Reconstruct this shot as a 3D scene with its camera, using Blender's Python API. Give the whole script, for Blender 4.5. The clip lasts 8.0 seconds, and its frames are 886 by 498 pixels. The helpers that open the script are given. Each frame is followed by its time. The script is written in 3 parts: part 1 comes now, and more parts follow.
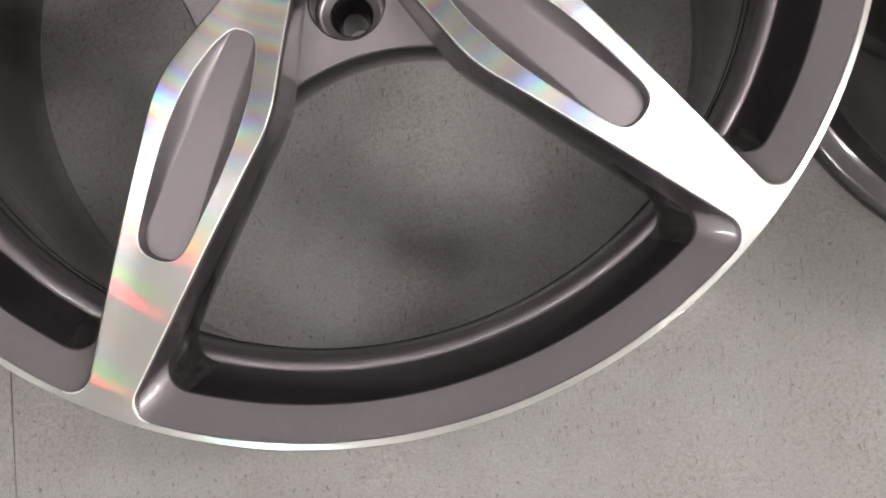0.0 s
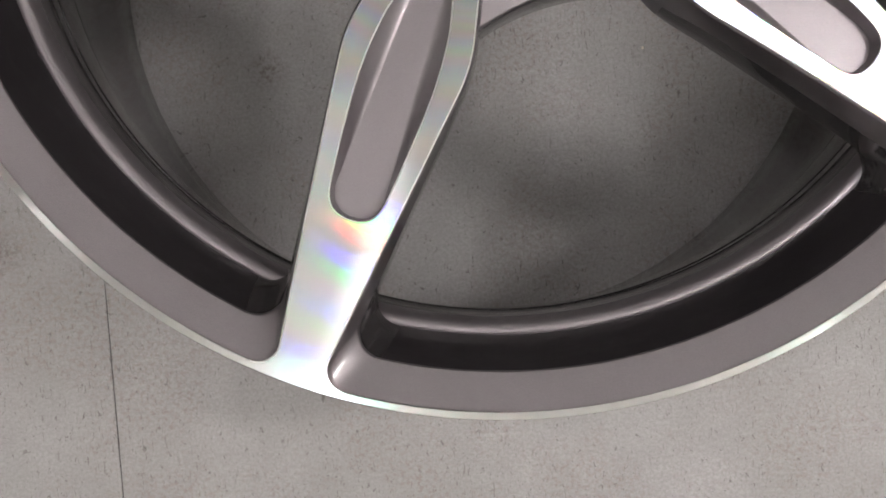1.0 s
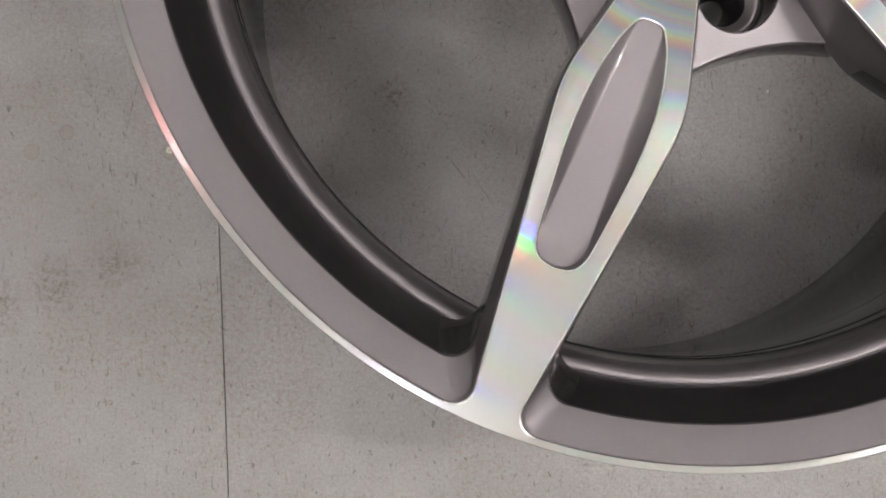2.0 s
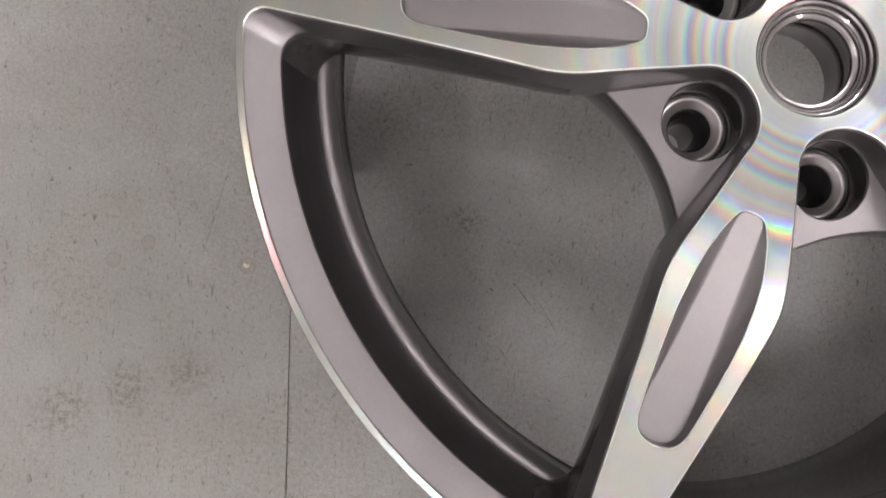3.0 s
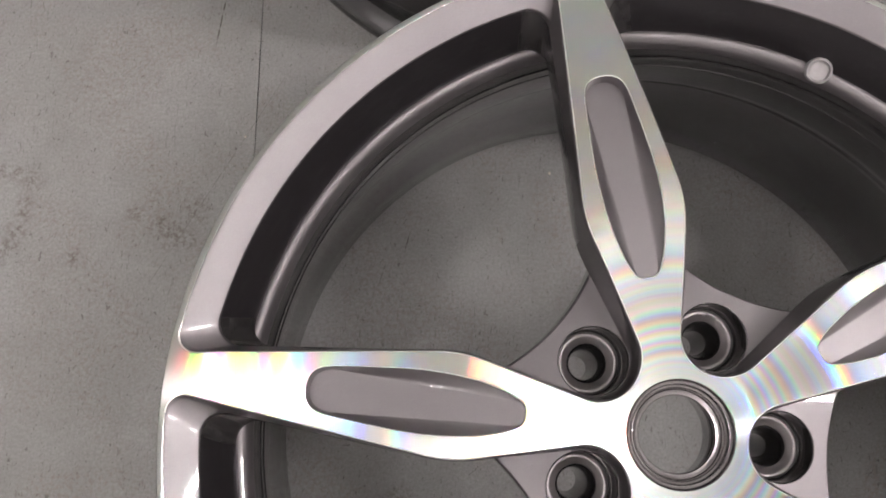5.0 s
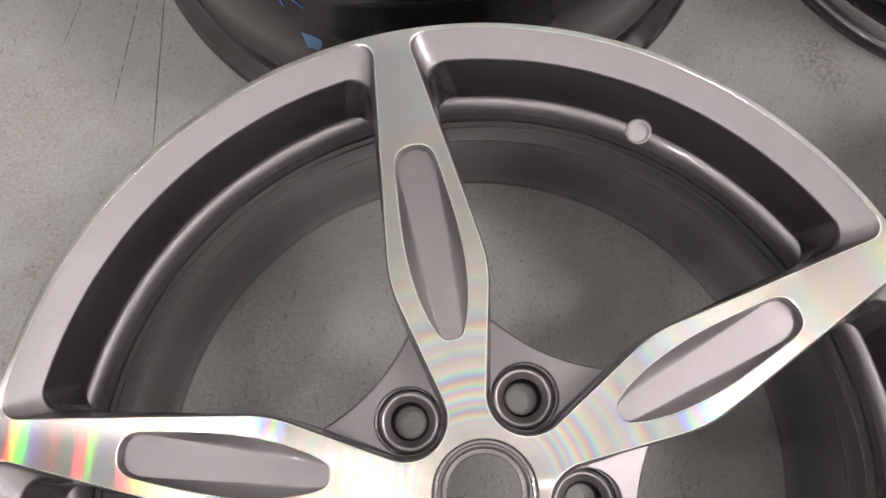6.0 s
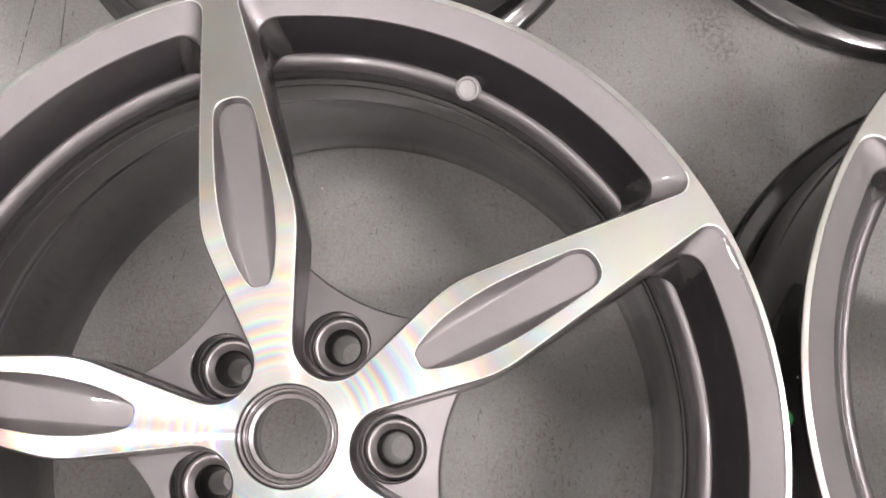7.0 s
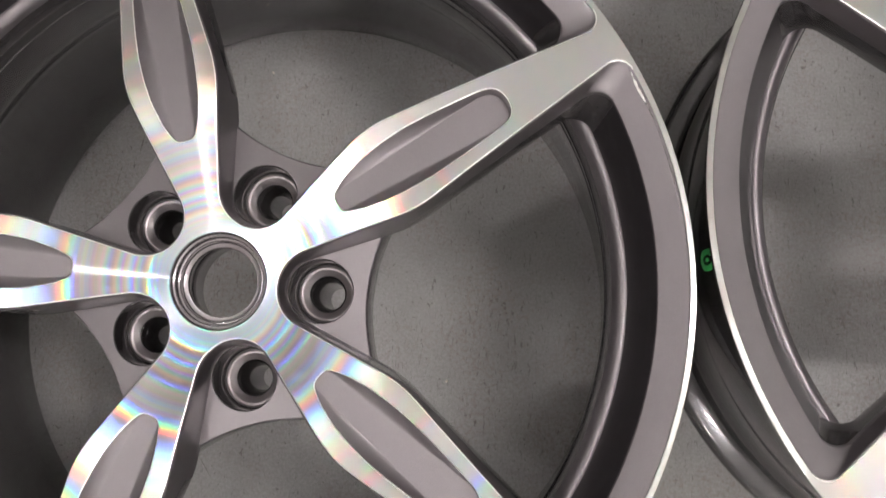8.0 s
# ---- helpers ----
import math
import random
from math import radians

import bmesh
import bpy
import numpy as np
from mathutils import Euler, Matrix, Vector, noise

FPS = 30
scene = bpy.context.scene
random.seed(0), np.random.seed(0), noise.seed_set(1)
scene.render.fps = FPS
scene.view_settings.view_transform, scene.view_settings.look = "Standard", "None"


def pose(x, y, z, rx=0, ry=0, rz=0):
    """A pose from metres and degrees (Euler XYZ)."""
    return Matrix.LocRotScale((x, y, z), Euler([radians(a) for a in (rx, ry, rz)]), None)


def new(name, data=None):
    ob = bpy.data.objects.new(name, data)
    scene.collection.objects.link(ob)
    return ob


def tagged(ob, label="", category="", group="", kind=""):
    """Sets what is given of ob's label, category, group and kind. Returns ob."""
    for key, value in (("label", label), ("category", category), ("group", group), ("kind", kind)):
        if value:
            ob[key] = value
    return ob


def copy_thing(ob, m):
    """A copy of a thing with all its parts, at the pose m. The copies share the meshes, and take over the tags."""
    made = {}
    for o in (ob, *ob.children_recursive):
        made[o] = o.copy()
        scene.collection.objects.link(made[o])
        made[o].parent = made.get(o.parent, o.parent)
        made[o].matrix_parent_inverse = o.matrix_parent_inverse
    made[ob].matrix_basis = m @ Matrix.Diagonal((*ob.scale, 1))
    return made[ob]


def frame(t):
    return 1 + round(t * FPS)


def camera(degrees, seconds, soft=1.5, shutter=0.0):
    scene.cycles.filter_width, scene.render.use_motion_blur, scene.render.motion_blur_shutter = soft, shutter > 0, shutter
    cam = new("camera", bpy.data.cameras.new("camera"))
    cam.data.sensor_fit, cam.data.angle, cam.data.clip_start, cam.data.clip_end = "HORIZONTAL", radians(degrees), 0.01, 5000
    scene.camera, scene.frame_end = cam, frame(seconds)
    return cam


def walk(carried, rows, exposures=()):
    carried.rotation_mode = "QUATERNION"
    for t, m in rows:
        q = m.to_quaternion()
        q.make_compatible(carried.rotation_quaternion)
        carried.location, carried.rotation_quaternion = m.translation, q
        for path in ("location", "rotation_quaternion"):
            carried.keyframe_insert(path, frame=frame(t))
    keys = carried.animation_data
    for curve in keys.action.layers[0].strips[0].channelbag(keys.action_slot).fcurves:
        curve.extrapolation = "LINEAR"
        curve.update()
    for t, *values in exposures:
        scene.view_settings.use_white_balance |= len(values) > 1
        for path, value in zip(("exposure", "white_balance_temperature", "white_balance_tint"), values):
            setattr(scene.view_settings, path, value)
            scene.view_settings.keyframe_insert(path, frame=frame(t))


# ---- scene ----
# ---- the camera and its walk ----
cam = camera(53.57, 8.0, shutter=0.2)
ROWS = [
    (0.0, 0.0590, -0.2138, 0.6637, 4.00, 1.14, -3.80),
    (0.5, 0.0026, -0.2072, 0.6460, 1.25, 0.17, -4.69),
    (1.0, -0.0420, -0.1948, 0.6379, -0.31, -0.36, -4.12),
    (1.5, -0.0865, -0.1844, 0.6384, -0.69, -0.60, -2.81),
    (3.0, -0.1777, -0.1201, 0.6602, 3.35, -0.52, 1.57),
    (3.5, -0.1787, -0.0778, 0.6814, 5.22, -0.47, 2.48),
    (4.0, -0.1744, -0.0470, 0.6884, 6.98, -0.65, 2.85),
    (4.5, -0.1641, -0.0197, 0.7049, 8.95, -1.01, 3.00),
    (5.0, -0.1308, 0.0042, 0.7236, 10.99, -0.61, 1.56),
    (6.5, 0.0487, 0.0263, 0.7466, 12.70, 1.68, 0.85),
    (7.0, 0.1072, 0.0043, 0.7464, 11.93, 2.36, 1.85),
    (7.5, 0.1535, -0.0166, 0.7481, 10.37, 3.47, 1.53),
    (8.0, 0.1664, -0.0499, 0.7529, 7.55, 3.98, -0.36),
]
EXPOSURES = [(0.0, -0.02), (1.5, -0.04), (3.0, 0.03), (3.5, 0.05), (4.5, -0.14), (5.0, -0.12), (6.5, 0.56), (7.0, 0.66), (7.5, 0.6), (8.0, 0.14)]
walk(cam, [(t, pose(x, y, z, rx, ry, rz)) for t, x, y, z, rx, ry, rz in ROWS], EXPOSURES)

# ---- light: a white-ceilinged workshop with suspended tube lamps and added fill lamps ----
world = bpy.data.worlds.new("indoors")
scene.world = world
world.use_nodes = True
world.node_tree.nodes["Background"].inputs[0].default_value = (0.9, 0.95, 1.0, 1)
world.node_tree.nodes["Background"].inputs[1].default_value = 0.05
CEILING = 2.9
LAMP_Z = 2.20
NEAR_POWER, FILL_POWER = 740.0, 50.0


# ---- node helpers ----
class Nodes:
    """A short hand for one material's node tree."""

    def __init__(self, name):
        self.mat = bpy.data.materials.new(name)
        self.mat.use_nodes = True
        self.tree = self.mat.node_tree
        self.tree.nodes.clear()
        self.out = self.add("ShaderNodeOutputMaterial")

    def add(self, kind, **values):
        node = self.tree.nodes.new(kind)
        for key, value in values.items():
            setattr(node, key, value)
        return node

    def link(self, a, b):
        self.tree.links.new(a, b)

    def put(self, socket, value):
        if isinstance(value, bpy.types.NodeSocket):
            self.link(value, socket)
        else:
            socket.default_value = value

    def math(self, op, a, b=0.0, c=0.0):
        node = self.add("ShaderNodeMath", operation=op)
        for socket, value in zip(node.inputs, (a, b, c)):
            self.put(socket, value)
        return node.outputs[0]

    def vmath(self, op, a, b=(0, 0, 0), scale=None):
        node = self.add("ShaderNodeVectorMath", operation=op)
        self.put(node.inputs[0], a)
        self.put(node.inputs[1], b)
        if scale is not None:
            self.put(node.inputs["Scale"], scale)
        return node.outputs["Value"] if op in ("LENGTH", "DOT_PRODUCT", "DISTANCE") else node.outputs[0]

    def coords(self, which="Object"):
        return self.add("ShaderNodeTexCoord").outputs[which]

    def noise(self, vector, scale, detail=4.0, rough=0.55, distortion=0.0):
        node = self.add("ShaderNodeTexNoise")
        self.put(node.inputs["Vector"], vector)
        for key, value in (("Scale", scale), ("Detail", detail), ("Roughness", rough), ("Distortion", distortion)):
            node.inputs[key].default_value = value
        return node.outputs["Fac"]

    def ramp(self, value, *stops):
        node = self.add("ShaderNodeValToRGB")
        self.put(node.inputs[0], value)
        marks = node.color_ramp.elements
        while len(marks) < len(stops):
            marks.new(0.5)
        for mark, (place, colour) in zip(marks, stops):
            mark.position = place
            mark.color = colour if len(colour) == 4 else (*colour, 1)
        return node.outputs[0]

    def span(self, value, a, b, c, d):
        node = self.add("ShaderNodeMapRange")
        self.put(node.inputs[0], value)
        for socket, number in zip(list(node.inputs)[1:5], (a, b, c, d)):
            socket.default_value = number
        return node.outputs[0]

    def mix(self, fac, a, b, blend="MIX", free=False):
        node = self.add("ShaderNodeMix", data_type="RGBA", blend_type=blend, clamp_factor=blend != "MIX" or not free)
        self.put(node.inputs[0], fac)
        for socket, value in ((node.inputs[6], a), (node.inputs[7], b)):
            self.put(socket, (*value, 1) if isinstance(value, tuple) and len(value) == 3 else value)
        return node.outputs[2]

    def bump(self, height, strength, distance, normal=None):
        node = self.add("ShaderNodeBump")
        node.inputs["Strength"].default_value = strength
        node.inputs["Distance"].default_value = distance
        self.put(node.inputs["Height"], height)
        if normal is not None:
            self.put(node.inputs["Normal"], normal)
        return node.outputs[0]

    def principled(self, **values):
        node = self.add("ShaderNodeBsdfPrincipled")
        for key, value in values.items():
            self.put(node.inputs[key.replace("_", " ")], (*value, 1) if isinstance(value, tuple) and len(value) == 3 and "olor" in key else value)
        self.link(node.outputs[0], self.out.inputs[0])
        return node


def grey(v):
    return (v, v, v)


# ---- materials ----
def paint_material(name, base, rough, coat, dusty=0.0, metal=0.85):
    """Metallic gunmetal lacquer under a sharp clear coat: fine flake, haze and stray dust specks."""
    n = Nodes(name)
    at = n.coords()
    flake = n.noise(at, 2600.0, 1.0)
    haze = n.noise(at, 14.0, 3.0)
    colour = n.mix(n.span(flake, 0.3, 0.7, 0.0, 1.0), tuple(b * 0.92 for b in base), tuple(b * 1.08 for b in base))
    cells = n.add("ShaderNodeTexVoronoi")
    n.link(n.vmath("ADD", at, n.vmath("SCALE", (1.0, 1.0, 1.0), scale=n.math("MULTIPLY", n.noise(at, 700.0, 1.0), 0.0016))), cells.inputs["Vector"])
    cells.inputs["Scale"].default_value = 46.0
    pick = n.add("ShaderNodeSeparateColor")
    n.link(cells.outputs["Color"], pick.inputs[0])
    speck = n.math("MULTIPLY", n.math("LESS_THAN", cells.outputs["Distance"], n.math("MULTIPLY", pick.outputs[1], 0.045)), n.math("LESS_THAN", pick.outputs[0], dusty))
    rub = n.span(n.noise(n.vmath("MULTIPLY", at, (1.0, 1.0, 3.0)), 42.0, 5.0, 0.7), 0.5, 0.8, 0.0, 0.10)
    colour = n.mix(n.math("MULTIPLY", rub, 0.55 if dusty else 0.3), colour, grey(0.33))
    colour = n.mix(n.math("MULTIPLY", speck, 0.8), colour, grey(0.62))
    shine = n.math("SUBTRACT", metal, n.math("MULTIPLY", speck, metal))
    n.principled(Base_Color=colour, Metallic=shine, Roughness=n.span(haze, 0.3, 0.7, rough - 0.03, rough + 0.05), Coat_Weight=coat, Coat_Roughness=0.022, Coat_IOR=1.5)
    return n.mat


def machined_material(name, play):
    """Diamond-cut aluminium: lathe grooves round the axis stretch the light outward; its split into colours is partly
    tinted in.
    """
    n = Nodes(name)
    at = n.coords()
    flat = n.vmath("MULTIPLY", at, (1, 1, 0))
    radius = n.vmath("LENGTH", flat)
    turn = n.add("ShaderNodeVectorTransform", vector_type="VECTOR", convert_from="OBJECT", convert_to="WORLD")
    n.link(n.vmath("NORMALIZE", flat), turn.inputs[0])
    radial = turn.outputs[0]
    normal = n.add("ShaderNodeNewGeometry").outputs["Normal"]

    turns = n.math("LOGARITHM", radius, math.e)

    wander = n.math("MULTIPLY", n.noise(at, 11.0, 1.0), 1.3)

    def rings(per_turn, shift, detail):
        """Uneven bands round the axis, closest near the hub."""
        node = n.add("ShaderNodeTexNoise", noise_dimensions="1D")
        n.link(n.math("ADD", n.math("MULTIPLY", turns, per_turn), n.math("ADD", shift, wander)), node.inputs["W"])
        node.inputs["Scale"].default_value = 1.0
        node.inputs["Detail"].default_value = detail
        return node.outputs["Fac"]

    def lean(bands, depth):
        return n.math("MULTIPLY", n.math("SUBTRACT", bands, 0.5), depth)

    hair = lean(rings(60.0, 0.0, 0.0), GROOVE_FINE)
    smear = n.noise(at, 30.0, 3.0)

    def lobe(colour, tilt, rough, stretch, bend):
        node = n.add("ShaderNodeBsdfAnisotropic", distribution="BECKMANN")
        n.put(node.inputs["Color"], (*colour, 1) if isinstance(colour, tuple) else colour)
        n.put(node.inputs["Roughness"], n.span(smear, 0.3, 0.7, rough * 0.96, rough * 1.04))
        node.inputs["Anisotropy"].default_value = stretch
        bent = n.vmath("NORMALIZE", n.vmath("ADD", normal, n.vmath("SCALE", radial, scale=n.math("ADD", bend, tilt))))
        n.link(bent, node.inputs["Normal"])
        n.link(radial, node.inputs["Tangent"])
        return node.outputs[0]

    def total(a, b):
        node = n.add("ShaderNodeAddShader")
        n.link(a, node.inputs[0])
        n.link(b, node.inputs[1])
        return node.outputs[0]

    tints = ((0.42, 0.006, 0.006), (0.006, 0.42, 0.01), (0.006, 0.008, 0.405))
    fade = n.math("MULTIPLY", n.span(radius, 0.036, 0.048, 0.25, 1.0), n.span(radius, 0.06, 0.14, play, 0.07 * play))
    parts = []
    for k, tint in enumerate(tints):
        bands = rings(GROOVE_RATE, 0.37 * k, 1.3)
        # bands scale each lobe's colour by radius: rainbow sheen painted into the metal
        strength = n.math("ADD", 0.95, n.math("MULTIPLY", n.span(bands, 0.3, 0.7, -0.52, 0.52), fade))
        parts.append(lobe(n.mix(strength, (0.0, 0.0, 0.0), tint, free=True), (k - 1) * SPLIT * play, 0.20, -0.1, lean(bands, GROOVE_BROAD * play)))
    split = total(total(parts[0], parts[1]), parts[2])
    streak = lobe((0.40, 0.40, 0.39), 0.0, 0.25, -0.8, hair)
    satin = lobe((0.40, 0.40, 0.39), 0.0, 0.30, 0.0, hair)

    def blend(share, a, b):
        node = n.add("ShaderNodeMixShader")
        node.inputs[0].default_value = share
        n.link(a, node.inputs[1])
        n.link(b, node.inputs[2])
        return node.outputs[0]

    both = blend(0.50, blend(0.45, streak, satin), split)
    clear = n.add("ShaderNodeBsdfAnisotropic")
    clear.inputs["Roughness"].default_value = 0.12
    n.link(blend(0.05, both, clear.outputs[0]), n.out.inputs[0])
    return n.mat


def simple_material(name, colour, rough=0.5, metallic=0.0, grain=60.0, depth=0.15):
    n = Nodes(name)
    at = n.coords()
    tone = n.noise(at, grain, 4.0)
    lighter, darker = tuple(min(1, c * (1 + depth)) for c in colour), tuple(c * (1 - depth) for c in colour)
    n.principled(Base_Color=n.mix(n.span(tone, 0.3, 0.7, 0, 1), darker, lighter), Roughness=rough, Metallic=metallic)
    return n.mat


# places of the dark rubbed stains on the floor: x, y, reach
STAINS = [(-0.529, 0.202, 0.013), (-0.525, 0.186, 0.014), (-0.521, 0.167, 0.014), (-0.520, 0.150, 0.012), (-0.513, 0.203, 0.008), (-0.504, 0.200, 0.008), (-0.491, 0.200, 0.008), (-0.478, 0.194, 0.011), (-0.481, 0.176, 0.007), (-0.481, 0.164, 0.007), (-0.485, 0.150, 0.009),
          (-0.490, 0.137, 0.010), (-0.501, 0.127, 0.010), (-0.514, 0.121, 0.010), (-0.365, 0.159, 0.012), (-0.354, 0.152, 0.014), (-0.341, 0.147, 0.012), (-0.336, 0.172, 0.012), (-0.324, 0.141, 0.009), (-0.373, 0.184, 0.005), (-0.387, 0.169, 0.008), (-0.434, 0.129, 0.007),
          (-0.406, -0.193, 0.018), (-0.452, -0.208, 0.022), (-0.36, -0.18, 0.016), (0.307, 0.376, 0.02), (0.318, 0.352, 0.014), (-0.155, -0.06, 0.012)]

# hair scratches: x where y is 0, lean, from y, to y, half width, darkness
SCRATCHES = [(-0.490, 0.28, 0.375, 0.62, 0.0008, 0.75), (-0.3715, 0.127, 0.315, 0.70, 0.0009, 0.9), (-0.43, 0.55, 0.10, 0.30, 0.0007, 0.3),
             (-0.2010, -0.781, -0.1292, -0.1066, 0.0006, 0.70), (-0.1727, -0.610, -0.1436, -0.1168, 0.0005, 0.60), (-0.1916, 0.230, 0.1402, 0.1599, 0.0007, 0.70), (-0.2111, 0.279, 0.1116, 0.1336, 0.0006, 0.50), (-0.3296, 0.259, -0.0986, -0.0139, 0.0009, 0.30), (-0.2498, -1.004, -0.1102, -0.0923, 0.0009, 0.70)]

# faint dried drops: x, y, reach
DROPS = [(-0.4198, -0.0960, 0.0056), (-0.3942, -0.0824, 0.0054), (-0.319, -0.098, 0.0062)]


def floor_material():
    """Cement-look floor: cloudy grey-brown, pitted, with rubbed dark stains and hair scratches."""
    n = Nodes("cement_floor")
    at = n.add("ShaderNodeNewGeometry").outputs["Position"]
    cloud = n.noise(at, 3.2, 5.0, 0.6, 0.4)
    patch = n.noise(at, 19.0, 5.0, 0.65, 0.8)
    speck = n.noise(at, 400.0, 4.0, 0.75)
    grit = n.noise(at, 760.0, 2.0, 0.6)
    colour = n.mix(n.span(cloud, 0.32, 0.68, 0.0, 1.0), (0.282, 0.273, 0.270), (0.392, 0.380, 0.377))
    colour = n.mix(n.math("MULTIPLY", n.span(patch, 0.35, 0.75, 0.0, 1.0), 0.35), colour, (0.20, 0.19, 0.183))
    colour = n.mix(n.math("MULTIPLY", n.span(speck, 0.38, 0.62, 0.0, 1.0), 0.42), colour, (0.17, 0.162, 0.157))
    colour = n.mix(n.math("MULTIPLY", n.span(grit, 0.58, 0.72, 0.0, 1.0), 0.22), colour, (0.42, 0.41, 0.40))
    rust = n.math("MULTIPLY", n.span(n.noise(at, 11.0, 3.0, 0.6, 0.6), 0.43, 0.6, 0.0, 1.0), n.span(n.noise(at, 260.0, 4.0, 0.7), 0.48, 0.6, 0.0, 0.38))
    colour = n.mix(rust, colour, (0.20, 0.135, 0.115))
    pits = n.span(n.noise(n.vmath("MULTIPLY", at, (1.6, 0.8, 1.0)), 190.0, 3.0, 0.75, 0.6), 0.62, 0.69, 0.0, 1.0)
    ticks = n.span(n.noise(n.vmath("MULTIPLY", at, (3.2, 0.7, 1.0)), 120.0, 3.0, 0.7, 0.5), 0.60, 0.68, 0.0, 1.0)
    patchy = n.span(n.noise(at, 9.0, 3.0), 0.42, 0.6, 0.1, 0.75)
    colour = n.mix(n.math("MULTIPLY", ticks, patchy), colour, (0.13, 0.12, 0.113))
    colour = n.mix(n.math("MULTIPLY", pits, 0.7), colour, (0.10, 0.09, 0.085))
    spots = n.span(n.noise(n.vmath("MULTIPLY", at, (1.4, 0.9, 1.0)), 85.0, 4.0, 0.75, 0.8), 0.655, 0.70, 0.0, 1.0)
    colour = n.mix(n.math("MULTIPLY", spots, 0.7), colour, (0.09, 0.078, 0.072))
    reach = None
    for x, y, size in STAINS:
        near = n.span(n.vmath("DISTANCE", at, (x, y, 0.0)), size * 0.3, size * 1.45, 1.0, 0.0)
        reach = near if reach is None else n.math("MAXIMUM", reach, near)
    ragged = n.span(n.noise(at, 210.0, 5.0, 0.75), 0.44, 0.62, 0.0, 1.0)
    colour = n.mix(n.math("MULTIPLY", n.math("MULTIPLY", reach, ragged), 0.8), colour, (0.115, 0.085, 0.074))
    stretched = n.vmath("MULTIPLY", at, (38.0, 4.0, 1.0))
    scratch = n.span(n.noise(stretched, 5.0, 3.0, 0.6, 1.2), 0.70, 0.715, 0.0, 1.0)
    colour = n.mix(n.math("MULTIPLY", scratch, 0.3), colour, (0.13, 0.12, 0.115))
    parts = n.add("ShaderNodeSeparateXYZ")
    n.link(at, parts.inputs[0])
    broken = n.span(n.noise(at, 130.0, 2.0), 0.40, 0.52, 0.15, 1.0)
    for x, y, size in DROPS:
        away = n.vmath("DISTANCE", at, (x, y, 0.0))
        colour = n.mix(n.math("MULTIPLY", n.span(away, size * 0.8, size, 1.0, 0.0), 0.35), colour, (0.24, 0.20, 0.18))
        colour = n.mix(n.math("MULTIPLY", n.span(n.math("ABSOLUTE", n.math("SUBTRACT", away, size * 0.95)), 0.0003, 0.0009, 1.0, 0.0), 0.25), colour, (0.13, 0.105, 0.095))
    for x, lean, y0, y1, wide, dark in SCRATCHES:
        soft = min(0.02, (y1 - y0) / 4)
        across = n.math("ABSOLUTE", n.math("SUBTRACT", parts.outputs[0], n.math("ADD", n.math("MULTIPLY", parts.outputs[1], lean), x)))
        line = n.math("MULTIPLY", n.span(across, wide * 0.5, wide, 1.0, 0.0), n.math("MULTIPLY", n.span(parts.outputs[1], y0, y0 + soft, 0.0, 1.0), n.span(parts.outputs[1], y1 - soft, y1, 1.0, 0.0)))
        colour = n.mix(n.math("MULTIPLY", n.math("MULTIPLY", line, broken), dark), colour, (0.07, 0.06, 0.05))
    node = n.principled(Base_Color=colour, Roughness=n.span(patch, 0.3, 0.7, 0.42, 0.6), Specular_IOR_Level=0.4)
    low = n.bump(n.noise(at, 60.0, 6.0, 0.65), 0.25, 0.0015)
    n.link(n.bump(n.math("ADD", speck, n.math("MULTIPLY", pits, -0.8)), 0.30, 0.0004, low), node.inputs["Normal"])
    return n.mat


GROOVE_FINE, GROOVE_BROAD, GROOVE_RATE, SPLIT = 0.012, 0.60, 12.0, 0.042
PAINT = paint_material("gunmetal_lacquer", (0.180, 0.162, 0.170), 0.43, 1.0, 0.12)
# gunmetal lacquer darkened in its base colour to stand for shade inside the wheel
SHADED = paint_material("shaded_lacquer", (0.044, 0.040, 0.041), 0.16, 0.7, 0.30, 0.35)
# same lacquer again, base colour lowered for the shade on the inner wall
SHADED_WALL = paint_material("shaded_wall_lacquer", (0.062, 0.055, 0.060), 0.38, 0.8, 0.15)
RIDGE = paint_material("ridge_lacquer", (0.180, 0.162, 0.170), 0.46, 1.0, 0.12)
CUT = machined_material("diamond_cut_aluminium", 1.0)
LIP = machined_material("diamond_cut_lip", 0.2)
SEAT = paint_material("bored_seat_lacquer", (0.30, 0.272, 0.278), 0.35, 1.0)
BORE = paint_material("bore_lacquer", (0.20, 0.18, 0.186), 0.20, 1.0)
EDGE = simple_material("polished_aluminium_edge", (0.80, 0.80, 0.785), 0.26, 1.0, 300.0, 0.05)
FLOOR = floor_material()
GROUT = simple_material("joint_dirt", (0.05, 0.047, 0.043), 0.9)
WHITE = simple_material("white_emulsion", (0.80, 0.80, 0.78), 0.8, 0.0, 8.0, 0.03)
CAP = simple_material("grey_metal", (0.30, 0.28, 0.285), 0.45, 0.3, 200.0, 0.06)
TAPE = simple_material("pale_blue_tape", (0.16, 0.30, 0.50), 0.6, 0.0, 500.0, 0.2)
CRUMB = simple_material("pale_grit", (0.55, 0.48, 0.40), 0.8, 0.0, 900.0, 0.3)
BLUE = simple_material("blue_marker", (0.05, 0.16, 0.42), 0.5, 0.0, 300.0, 0.25)
GREEN = simple_material("green_marker", (0.03, 0.38, 0.08), 0.5, 0.0, 300.0, 0.25)
STEEL = simple_material("lamp_housing", (0.7, 0.7, 0.7), 0.4, 0.0)


